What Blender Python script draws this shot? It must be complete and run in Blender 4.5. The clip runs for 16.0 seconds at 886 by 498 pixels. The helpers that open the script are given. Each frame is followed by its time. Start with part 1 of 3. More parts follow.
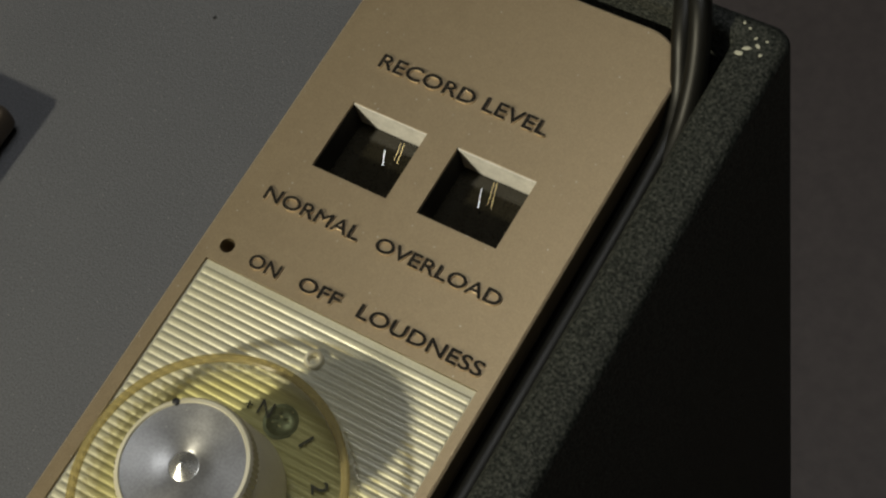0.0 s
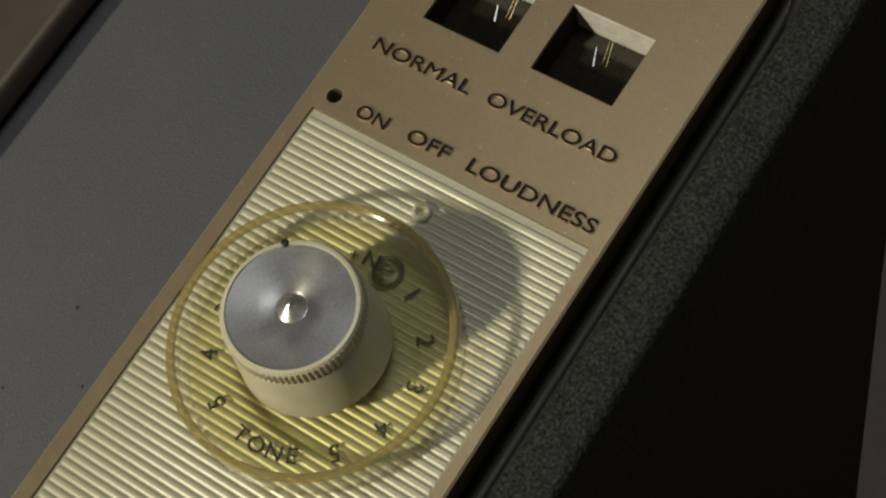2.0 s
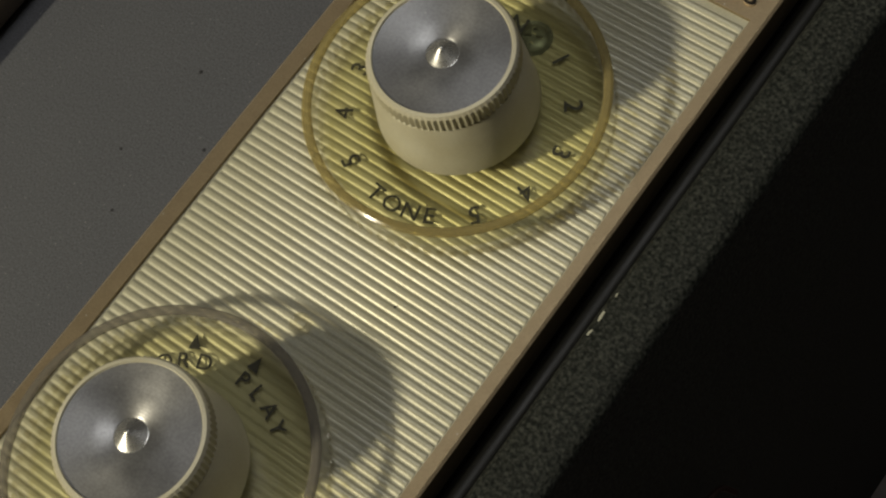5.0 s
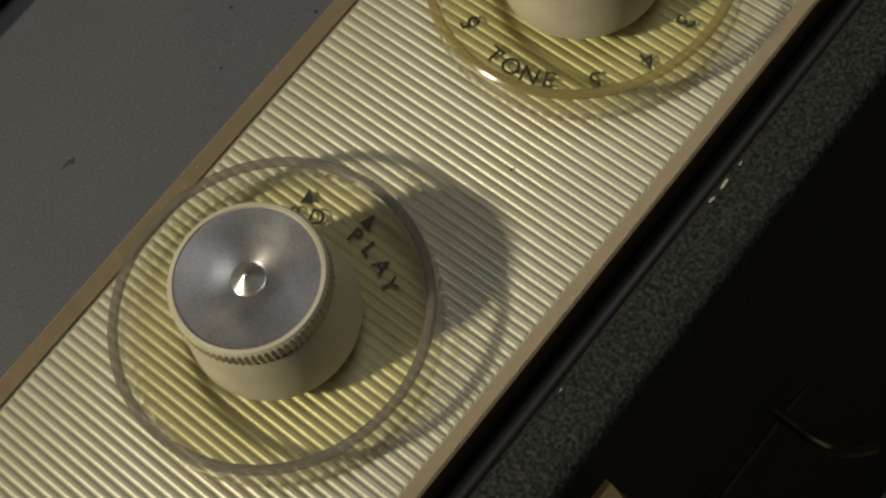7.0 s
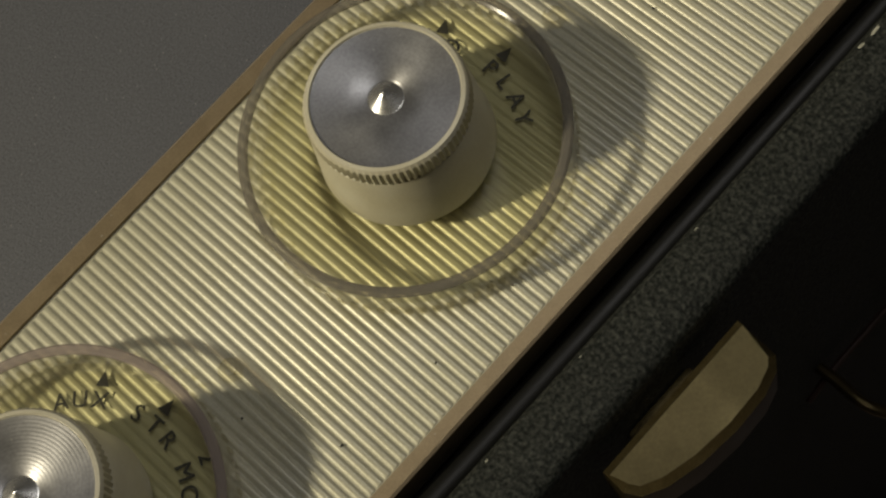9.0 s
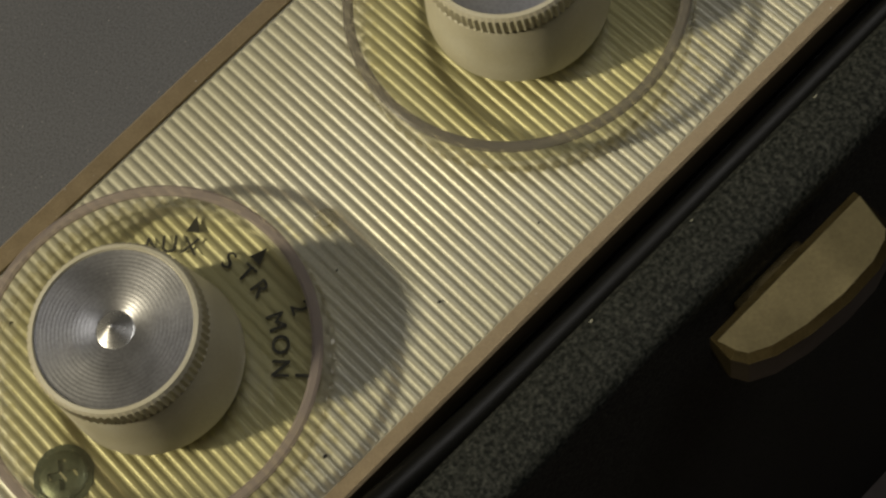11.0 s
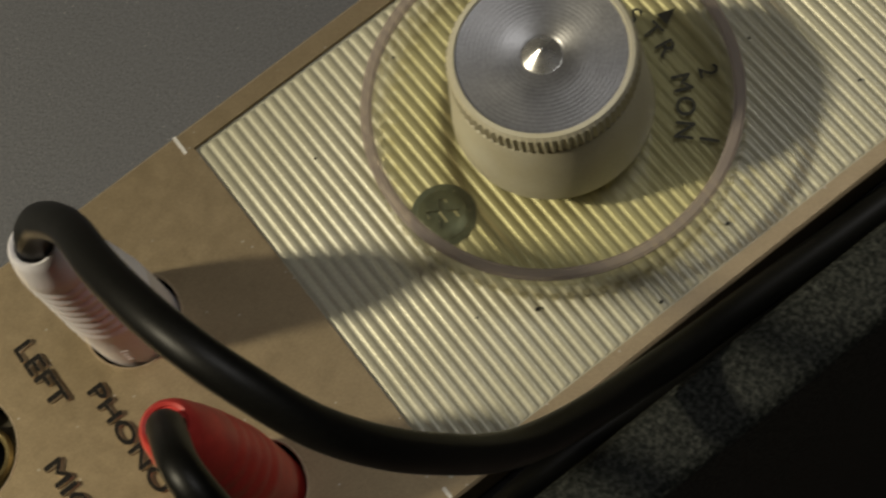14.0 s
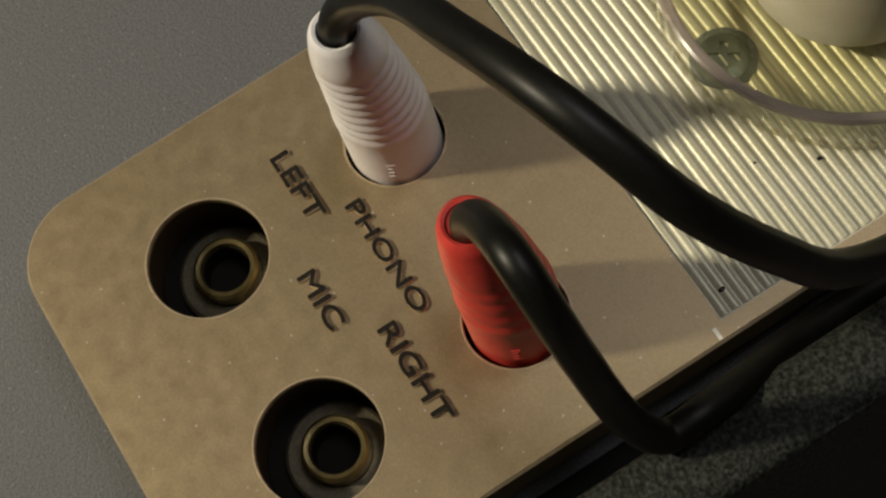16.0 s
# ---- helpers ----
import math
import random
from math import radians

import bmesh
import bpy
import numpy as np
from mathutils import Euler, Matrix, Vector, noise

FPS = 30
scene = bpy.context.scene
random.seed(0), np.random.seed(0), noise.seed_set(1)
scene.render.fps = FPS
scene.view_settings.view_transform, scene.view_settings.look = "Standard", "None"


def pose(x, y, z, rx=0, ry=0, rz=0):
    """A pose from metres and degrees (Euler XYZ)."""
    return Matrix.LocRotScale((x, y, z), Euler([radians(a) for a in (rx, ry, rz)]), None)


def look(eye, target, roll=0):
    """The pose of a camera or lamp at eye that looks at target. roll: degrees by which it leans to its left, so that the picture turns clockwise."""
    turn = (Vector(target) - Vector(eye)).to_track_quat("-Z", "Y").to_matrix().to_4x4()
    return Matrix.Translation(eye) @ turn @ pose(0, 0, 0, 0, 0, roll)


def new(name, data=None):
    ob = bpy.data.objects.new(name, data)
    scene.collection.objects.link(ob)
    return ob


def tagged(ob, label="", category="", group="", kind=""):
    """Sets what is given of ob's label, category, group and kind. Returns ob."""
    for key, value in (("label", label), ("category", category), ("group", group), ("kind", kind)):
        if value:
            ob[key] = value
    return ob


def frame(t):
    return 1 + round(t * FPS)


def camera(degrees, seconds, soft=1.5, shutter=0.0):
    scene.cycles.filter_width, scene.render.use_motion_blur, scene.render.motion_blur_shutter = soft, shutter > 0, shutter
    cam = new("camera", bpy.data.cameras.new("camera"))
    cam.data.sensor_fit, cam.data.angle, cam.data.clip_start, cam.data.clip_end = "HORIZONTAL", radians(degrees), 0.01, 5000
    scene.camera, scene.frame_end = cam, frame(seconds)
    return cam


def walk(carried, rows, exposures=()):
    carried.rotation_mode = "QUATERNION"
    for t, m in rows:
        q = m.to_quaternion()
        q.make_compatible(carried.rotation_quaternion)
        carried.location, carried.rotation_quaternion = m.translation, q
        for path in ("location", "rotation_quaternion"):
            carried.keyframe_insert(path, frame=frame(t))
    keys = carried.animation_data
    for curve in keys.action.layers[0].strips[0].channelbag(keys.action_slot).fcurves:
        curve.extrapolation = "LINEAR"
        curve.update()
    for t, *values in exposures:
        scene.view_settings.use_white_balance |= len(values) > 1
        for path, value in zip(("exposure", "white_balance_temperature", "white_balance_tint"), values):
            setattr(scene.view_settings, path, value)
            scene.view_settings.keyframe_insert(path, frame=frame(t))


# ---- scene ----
cam = camera(29.14, 16.0, 2.3, 0.3)
# seconds, place in metres, Euler angles in degrees; x runs across the control plate, y along it, z out of it
ROWS = [
    (0, 0.14070, 0.14025, 0.24561, 26.315, 10.388, 30.851),
    (0.5, 0.13959, 0.13680, 0.24434, 26.040, 10.090, 31.753),
    (1, 0.13791, 0.13160, 0.24204, 25.876, 10.361, 32.439),
    (1.5, 0.13686, 0.12938, 0.23928, 25.204, 10.742, 33.063),
    (2, 0.13423, 0.12492, 0.23595, 24.813, 10.573, 33.430),
    (2.5, 0.13271, 0.11972, 0.23208, 24.373, 10.366, 34.220),
    (3, 0.13330, 0.11601, 0.23103, 24.575, 10.400, 34.501),
    (3.5, 0.12937, 0.11275, 0.23034, 23.431, 9.763, 35.180),
    (3.7, 0.12987, 0.10909, 0.22715, 23.743, 10.127, 35.152),
    (5.8, 0.12671, 0.08908, 0.21588, 24.206, 9.662, 38.039),
    (6, 0.12530, 0.08739, 0.21544, 23.873, 9.676, 38.287),
    (6.5, 0.12435, 0.08309, 0.21318, 23.397, 9.888, 38.823),
    (7, 0.12489, 0.07851, 0.21200, 22.837, 9.850, 39.448),
    (7.5, 0.12441, 0.07426, 0.21151, 22.125, 9.899, 40.553),
    (8, 0.12236, 0.07071, 0.20954, 21.436, 10.051, 41.437),
    (8.5, 0.12095, 0.06814, 0.20815, 20.726, 10.117, 42.113),
    (9, 0.12351, 0.06428, 0.20638, 20.851, 10.596, 43.293),
    (9.2, 0.12303, 0.06278, 0.20532, 20.594, 10.600, 43.399),
    (11.3, 0.11717, 0.04140, 0.19832, 19.535, 9.106, 46.516),
    (11.5, 0.11612, 0.03694, 0.19727, 19.688, 8.857, 46.874),
    (12, 0.11752, 0.02761, 0.19627, 20.075, 8.997, 47.732),
    (12.5, 0.11844, 0.02385, 0.19479, 20.070, 9.172, 48.419),
    (13, 0.11880, 0.01728, 0.19342, 20.173, 9.369, 49.389),
    (13.5, 0.11531, 0.00653, 0.19101, 20.428, 8.832, 50.697),
    (14, 0.10513, -0.00117, 0.18819, 19.675, 8.569, 53.063),
    (14.5, 0.10106, -0.01926, 0.18820, 20.205, 7.352, 55.728),
    (15, 0.10551, -0.03170, 0.18517, 21.344, 7.638, 56.841),
    (15.5, 0.10272, -0.03217, 0.18407, 20.668, 7.998, 57.658),
    (16, 0.10181, -0.03394, 0.18091, 20.160, 7.894, 58.165),
]
walk(cam, [(t, pose(x, y, z, rx, ry, rz)) for t, x, y, z, rx, ry, rz in ROWS],
     [(0.0, 0.5, 6250, 7), (3.5, 0.1, 6350, 7), (7.0, 0.02, 6450, 10), (9.0, -0.02, 6500, 10), (12.5, 0.04, 6500, 10), (14.0, -0.03, 6450, 10), (15.0, 0.1, 6450, 11), (16.0, 0.27, 6400, 11)])

# ---------------------------------------------------------------- light
MM = 0.001
world = bpy.data.worlds.new("room_air")
scene.world = world
world.use_nodes = True
world.node_tree.nodes["Background"].inputs[0].default_value = (0.75, 0.8, 0.9, 1)
world.node_tree.nodes["Background"].inputs[1].default_value = 0.0006


def area_lamp(name, eye, target, size, power, colour):
    data = bpy.data.lights.new(name, "AREA")
    data.shape, data.size, data.energy, data.color = "DISK", size, power, colour
    ob = new(name, data)
    ob.matrix_world = look([v * MM for v in eye], [v * MM for v in target])
    return ob


# a lamp in the room beyond the jack end of the plate, and a dim unseen fill added under the ceiling
area_lamp("room_lamp_light", (-700, -1314, 1300), (30, 90, 0), 0.14, 27.0, (1.0, 0.89, 0.64))
area_lamp("ceiling_fill_light", (60, 520, 1650), (30, 150, 0), 0.8, 5.6, (1.0, 0.97, 0.93))


# ---------------------------------------------------------------- materials
def nodes_of(name):
    m = bpy.data.materials.new(name)
    m.use_nodes = True
    return m, m.node_tree.nodes, m.node_tree.links


def surface(name, base, rough=0.5, metal=0.0, spot=None, spot_scale=300.0, spot_amount=0.5, grain=0.15,
            grain_scale=2500.0, bump=0.1, bump_scale=2500.0, stretch=(1, 1, 1), spec=0.5, coat=0.0, rough_var=0.1, dust_glint=0.0, dust_glint_scale=350.0, dust_glint_colour=(0.75, 0.72, 0.65)):
    """Two scales of colour variation, roughness variation and fine relief, in object metres."""
    m, n, l = nodes_of(name)
    b = n["Principled BSDF"]
    tc = n.new("ShaderNodeTexCoord")
    mp = n.new("ShaderNodeMapping")
    mp.inputs["Scale"].default_value = stretch
    l.new(tc.outputs["Object"], mp.inputs["Vector"])
    big = n.new("ShaderNodeTexNoise")
    big.inputs["Scale"].default_value, big.inputs["Detail"].default_value = spot_scale, 5
    l.new(mp.outputs["Vector"], big.inputs["Vector"])
    fine = n.new("ShaderNodeTexNoise")
    fine.inputs["Scale"].default_value, fine.inputs["Detail"].default_value = grain_scale, 3
    l.new(mp.outputs["Vector"], fine.inputs["Vector"])
    ramp = n.new("ShaderNodeValToRGB")
    ramp.color_ramp.elements[0].position, ramp.color_ramp.elements[1].position = 0.38, 0.66
    spot = spot or tuple(c * 0.75 for c in base)
    ramp.color_ramp.elements[0].color = (*[a + (s - a) * spot_amount for a, s in zip(base, spot)], 1)
    ramp.color_ramp.elements[1].color = (*base, 1)
    l.new(big.outputs["Fac"], ramp.inputs["Fac"])
    span = n.new("ShaderNodeMapRange")
    span.inputs["From Min"].default_value, span.inputs["From Max"].default_value = 0.3, 0.7
    span.inputs["To Min"].default_value, span.inputs["To Max"].default_value = 1 - grain, 1 + grain
    l.new(fine.outputs["Fac"], span.inputs["Value"])
    mix = n.new("ShaderNodeVectorMath")
    mix.operation = "SCALE"
    l.new(ramp.outputs["Color"], mix.inputs[0])
    l.new(span.outputs["Result"], mix.inputs["Scale"])
    last = mix.outputs["Vector"]
    if dust_glint:
        vo = n.new("ShaderNodeTexVoronoi")
        vo.inputs["Scale"].default_value = dust_glint_scale
        l.new(tc.outputs["Object"], vo.inputs["Vector"])
        near = n.new("ShaderNodeMapRange")
        near.inputs["From Min"].default_value, near.inputs["From Max"].default_value = 0.03, 0.08
        near.inputs["To Min"].default_value, near.inputs["To Max"].default_value = dust_glint, 0.0
        l.new(vo.outputs["Distance"], near.inputs["Value"])
        mk = n.new("ShaderNodeMix")
        mk.data_type = "RGBA"
        l.new(near.outputs["Result"], mk.inputs[0])
        l.new(last, mk.inputs[6])
        mk.inputs[7].default_value = (*dust_glint_colour, 1)
        last = mk.outputs[2]
    l.new(last, b.inputs["Base Color"])
    rr = n.new("ShaderNodeMapRange")
    rr.inputs["To Min"].default_value, rr.inputs["To Max"].default_value = max(rough - rough_var, 0.02), min(rough + rough_var, 1)
    l.new(big.outputs["Fac"], rr.inputs["Value"])
    l.new(rr.outputs["Result"], b.inputs["Roughness"])
    b.inputs["Metallic"].default_value = metal
    b.inputs["Specular IOR Level"].default_value = spec
    b.inputs["Coat Weight"].default_value = coat
    if bump:
        rel = n.new("ShaderNodeTexNoise")
        rel.inputs["Scale"].default_value, rel.inputs["Detail"].default_value = bump_scale, 4
        l.new(mp.outputs["Vector"], rel.inputs["Vector"])
        bp = n.new("ShaderNodeBump")
        bp.inputs["Strength"].default_value, bp.inputs["Distance"].default_value = bump, 0.0003
        l.new(rel.outputs["Fac"], bp.inputs["Height"])
        l.new(bp.outputs["Normal"], b.inputs["Normal"])
    return m


def clear_plastic(name, tint, gloss_rough=0.04, scuff=0.0, scuff_colour=(0.5, 0.5, 0.5)):
    """Thin tinted clear sheet: light goes straight through, with Fresnel gloss on top."""
    m, n, l = nodes_of(name)
    n.remove(n["Principled BSDF"])
    out = n["Material Output"]
    tr = n.new("ShaderNodeBsdfTransparent")
    tr.inputs["Color"].default_value = (*tint, 1)
    gl = n.new("ShaderNodeBsdfGlossy")
    gl.inputs["Roughness"].default_value = gloss_rough
    lw = n.new("ShaderNodeLayerWeight")
    pw = n.new("ShaderNodeMath")
    pw.operation = "POWER"
    pw.inputs[1].default_value = 5.0
    l.new(lw.outputs["Facing"], pw.inputs[0])
    fr = n.new("ShaderNodeMath")
    fr.operation = "MULTIPLY_ADD"
    fr.inputs[1].default_value, fr.inputs[2].default_value = 0.9, 0.035
    l.new(pw.outputs[0], fr.inputs[0])
    mx = n.new("ShaderNodeMixShader")
    l.new(fr.outputs[0], mx.inputs[0])
    body = tr
    if scuff:
        df = n.new("ShaderNodeBsdfDiffuse")
        df.inputs["Color"].default_value = (*scuff_colour, 1)
        body = n.new("ShaderNodeMixShader")
        body.inputs[0].default_value = scuff
        l.new(tr.outputs["BSDF"], body.inputs[1])
        l.new(df.outputs["BSDF"], body.inputs[2])
    l.new(body.outputs[0], mx.inputs[1])
    l.new(gl.outputs["BSDF"], mx.inputs[2])
    l.new(mx.outputs["Shader"], out.inputs["Surface"])
    return m


def turned_metal(name, base, pitch=760.0, depth=0.06):
    """Aluminium cap with concentric lathe marks about its own axis."""
    m = surface(name, base, 0.42, 0.9, spot_scale=260, spot_amount=0.35, grain=0.12, bump=0.0, rough_var=0.1, dust_glint=0.5, dust_glint_scale=420.0, dust_glint_colour=(0.75, 0.74, 0.7))
    n, l = m.node_tree.nodes, m.node_tree.links
    tc = n.new("ShaderNodeTexCoord")
    wv = n.new("ShaderNodeTexWave")
    wv.wave_type, wv.rings_direction = "RINGS", "Z"
    wv.inputs["Scale"].default_value, wv.inputs["Distortion"].default_value = pitch, 0.6
    wv.inputs["Detail"].default_value, wv.inputs["Detail Scale"].default_value = 2.0, 1.5
    l.new(tc.outputs["Object"], wv.inputs["Vector"])
    bp = n.new("ShaderNodeBump")
    bp.inputs["Strength"].default_value, bp.inputs["Distance"].default_value = depth, 0.0001
    l.new(wv.outputs["Fac"], bp.inputs["Height"])
    l.new(bp.outputs["Normal"], n["Principled BSDF"].inputs["Normal"])
    tg = n.new("ShaderNodeTangent")
    tg.direction_type, tg.axis = "RADIAL", "Z"
    n["Principled BSDF"].inputs["Anisotropic"].default_value = 0.5
    n["Principled BSDF"].inputs["Anisotropic Rotation"].default_value = 0.25
    l.new(tg.outputs["Tangent"], n["Principled BSDF"].inputs["Tangent"])
    return m


BRONZE = surface("satin_bronze", (0.385, 0.301, 0.185), 0.40, 0.72, spot=(0.30, 0.228, 0.135), spot_scale=420, spot_amount=0.18, dust_glint=0.7, dust_glint_scale=460.0,
                 grain=0.13, grain_scale=5200, bump=0.13, bump_scale=6500, rough_var=0.08)
PAINT_BLACK = surface("black_fill", (0.014, 0.012, 0.01), 0.6, spot_scale=800, spec=0.15)
IVORY = surface("ribbed_ivory", (0.52, 0.508, 0.405), 0.35, 0.12, spot=(0.465, 0.44, 0.295), spot_scale=60, spot_amount=0.6,
                grain=0.08, grain_scale=3000, bump=0.08, bump_scale=2600, spec=0.5, rough_var=0.12)
CREAM = surface("cream_plastic", (0.66, 0.63, 0.5), 0.38, spot=(0.55, 0.5, 0.34), spot_scale=150, grain=0.04, bump=0.03, spec=0.5)
CAP = turned_metal("turned_aluminium", (0.41, 0.41, 0.42))
CAP_FINE = turned_metal("finely_turned_aluminium", (0.41, 0.41, 0.42), 1500.0, 0.04)
CAP_COARSE = turned_metal("coarsely_turned_aluminium", (0.41, 0.41, 0.42), 640.0, 0.12)
BRIGHT = surface("polished_aluminium", (0.85, 0.85, 0.84), 0.27, 0.85, spot_scale=900, grain=0.03, bump=0.0, rough_var=0.04)
DIAL_TONE = clear_plastic("yellowed_clear_plastic", (0.982, 0.972, 0.845), 0.05, 0.035, (0.74, 0.70, 0.42))
DIAL_CLEAR = clear_plastic("clear_plastic", (0.985, 0.977, 0.885), 0.05, 0.035, (0.72, 0.69, 0.48))
RIM = clear_plastic("clear_edge", (0.985, 0.98, 0.95), 0.1, 0.02, (0.6, 0.57, 0.42))
RIM_YELLOW = clear_plastic("yellowed_edge", (0.84, 0.78, 0.55), 0.16, 0.42, (0.46, 0.39, 0.19))
RIM_GREY = clear_plastic("grey_scuffed_edge", (0.8, 0.78, 0.74), 0.16, 0.45, (0.28, 0.26, 0.225))
RIM_PINK = clear_plastic("pinkish_scuffed_edge", (0.84, 0.79, 0.76), 0.16, 0.45, (0.46, 0.40, 0.37))
RIM_TEETH = clear_plastic("clear_teeth", (0.96, 0.945, 0.89), 0.1, 0.03, (0.5, 0.46, 0.3))
INK = surface("black_ink", (0.012, 0.012, 0.014), 0.5, grain=0.3, bump=0)
STEEL = surface("zinc_screw", (0.13, 0.152, 0.135), 0.36, 0.6, spot_scale=700, grain=0.2, bump=0.1)
# pale specks here put the sparkle of the hammered paint into colour
DECK = surface("grey_hammered_paint", (0.108, 0.111, 0.124), 0.58, 0.0, spot=(0.095, 0.098, 0.11), spot_scale=50, dust_glint=0.85, dust_glint_scale=600.0, dust_glint_colour=(0.34, 0.34, 0.33), grain=0.3,
               grain_scale=3000, bump=0.4, bump_scale=3200)
VINYL = surface("dark_leathercloth", (0.047, 0.05, 0.045), 0.6, spot=(0.008, 0.010, 0.009), spot_scale=1700, spot_amount=0.9, dust_glint=0.75, dust_glint_scale=1300.0,
                dust_glint_colour=(0.10, 0.105, 0.09), grain=0.5, grain_scale=2600, bump=1.0, bump_scale=1300, spec=0.12)
RUBBER = surface("black_rubber", (0.006, 0.006, 0.006), 0.55, spot_scale=200, grain=0.2, bump=0.15, stretch=(1, 0.1, 1), spec=0.15)
CABLE = surface("black_cable_sheath", (0.006, 0.006, 0.005), 0.45, spot_scale=150, grain=0.3, bump=0.03, spec=0.32)
WHITE_PVC = surface("white_moulded_plastic", (0.94, 0.92, 0.97), 0.42, spot=(0.9, 0.87, 0.9), spot_scale=250, grain=0.03, bump=0.06)
RED_PVC = surface("red_moulded_plastic", (0.75, 0.07, 0.055), 0.42, spot=(0.45, 0.03, 0.03), spot_scale=300, grain=0.05, bump=0.06)
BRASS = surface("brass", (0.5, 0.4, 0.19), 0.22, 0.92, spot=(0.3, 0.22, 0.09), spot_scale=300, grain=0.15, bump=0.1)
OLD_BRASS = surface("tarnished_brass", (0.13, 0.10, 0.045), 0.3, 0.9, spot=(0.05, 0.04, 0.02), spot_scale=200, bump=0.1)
# brass darkened for the dim reflection on the catch's flat faces
CATCH_BRASS = surface("dim_catch_brass", (0.062, 0.05, 0.021), 0.33, 0.85, spot=(0.10, 0.08, 0.035), spot_scale=120, grain=0.1, bump=0.05)
COVER_BROWN = surface("dark_brown_enamel", (0.10, 0.078, 0.058), 0.45, 0.15, spot=(0.08, 0.06, 0.045), spot_scale=80, grain=0.1, bump=0.05)
RUST = surface("rusty_wire", (0.03, 0.014, 0.01), 0.45, 0.3, bump=0.1)
# near black: the shade inside hollows is put into this colour
HOLE = surface("shaded_hollow", (0.006, 0.005, 0.004), 0.7, bump=0, spec=0.2)
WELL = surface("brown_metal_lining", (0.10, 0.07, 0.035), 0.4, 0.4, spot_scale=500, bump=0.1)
GLASSY = surface("dark_meter_glass", (0.02, 0.018, 0.012), 0.12, spot_scale=400, bump=0.0, rough_var=0.05)
EDGE_ALU = surface("pale_aluminium_edge", (0.86, 0.84, 0.8), 0.4, 0.1, spot_scale=500, grain=0.1, bump=0.05)
# lighter than the plate's bronze, so that edges look lit by their colour
EDGE_BRONZE = surface("lit_bare_bronze_edge", (0.62, 0.5, 0.34), 0.35, 0.5, spot_scale=800, grain=0.1, bump=0.0)
NUT = surface("tarnished_nut", (0.17, 0.15, 0.105), 0.36, 0.6, spot_scale=700, grain=0.2, bump=0.05)
FLECK = surface("bare_cloth_fleck", (0.5, 0.5, 0.4), 0.7, bump=0.2)
TABLE = surface("dull_brown_table", (0.14, 0.115, 0.105), 0.6, spot=(0.1, 0.08, 0.075), spot_scale=8, grain=0.1, grain_scale=200, bump=0.05, bump_scale=300)
PLASTER = surface("plain_plaster", (0.06, 0.055, 0.05), 0.8, spot_scale=3, grain=0.05, grain_scale=100, bump=0.1, bump_scale=100)


# ---------------------------------------------------------------- building helpers (bmeshes in millimetres)
def finish(bm, smooth=None):
    bmesh.ops.recalc_face_normals(bm, faces=bm.faces)
    if smooth is not None:
        for f in bm.faces:
            f.smooth = True
        for e in bm.edges:
            if len(e.link_faces) == 2 and e.calc_face_angle(0) > radians(smooth):
                e.smooth = False
    bmesh.ops.scale(bm, vec=(MM, MM, MM), verts=bm.verts)


def part(name, bm, material, parent=None, label="", smooth=35, at=(0, 0, 0)):
    """Link a bmesh, drawn in millimetres, as one mesh object under a thing."""
    finish(bm, smooth)
    me = bpy.data.meshes.new(name)
    bm.to_mesh(me)
    bm.free()
    me.materials.append(material)
    ob = new(name, me)
    ob.parent = parent
    ob.location = [v * MM for v in at]
    if label:
        tagged(ob, label)
    return ob


def thing(name, at, label, category, group="", kind="", turn=0.0):
    ob = new(name)
    ob.empty_display_size = 0.005
    ob.matrix_basis = Matrix.Translation([v * MM for v in at]) @ pose(0, 0, 0, 0, 0, turn)
    return tagged(ob, label, category, group, kind)


def lathe(profile, seg=64, bm=None, ripple=None):
    """A body of revolution about z from (radius, height) pairs; closed on the axis where the radius is 0."""
    bm = bm or bmesh.new()
    rings = []
    for i, (r, z) in enumerate(profile):
        if r < 1e-6:
            rings.append([bm.verts.new((0, 0, z))])
            continue
        ring = []
        for k in range(seg):
            a = 2 * math.pi * k / seg
            rr = r * (1 + (ripple[i] if ripple and k % 2 else 0.0))
            ring.append(bm.verts.new((rr * math.cos(a), rr * math.sin(a), z)))
        rings.append(ring)
    for a, b in zip(rings, rings[1:]):
        for k in range(seg):
            j = (k + 1) % seg
            if len(a) == 1 and len(b) == 1:
                continue
            if len(a) == 1:
                bm.faces.new((a[0], b[k], b[j]))
            elif len(b) == 1:
                bm.faces.new((a[k], a[j], b[0]))
            else:
                bm.faces.new((a[k], a[j], b[j], b[k]))
    return bm


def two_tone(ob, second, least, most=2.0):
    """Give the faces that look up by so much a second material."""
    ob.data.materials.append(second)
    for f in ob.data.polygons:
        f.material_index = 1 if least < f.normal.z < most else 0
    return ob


def box(x0, x1, y0, y1, z0, z1, bevel=0.0, seg=2, bm=None):
    bm = bm or bmesh.new()
    made = bmesh.ops.create_cube(bm, size=1.0)["verts"]
    for v in made:
        v.co = Vector(((x0 + x1) / 2 + v.co.x * (x1 - x0), (y0 + y1) / 2 + v.co.y * (y1 - y0), (z0 + z1) / 2 + v.co.z * (z1 - z0)))
    if bevel:
        edges = list({e for v in made for e in v.link_edges})
        bmesh.ops.bevel(bm, geom=edges, offset=bevel, segments=seg, affect="EDGES", profile=0.5)
    return bm


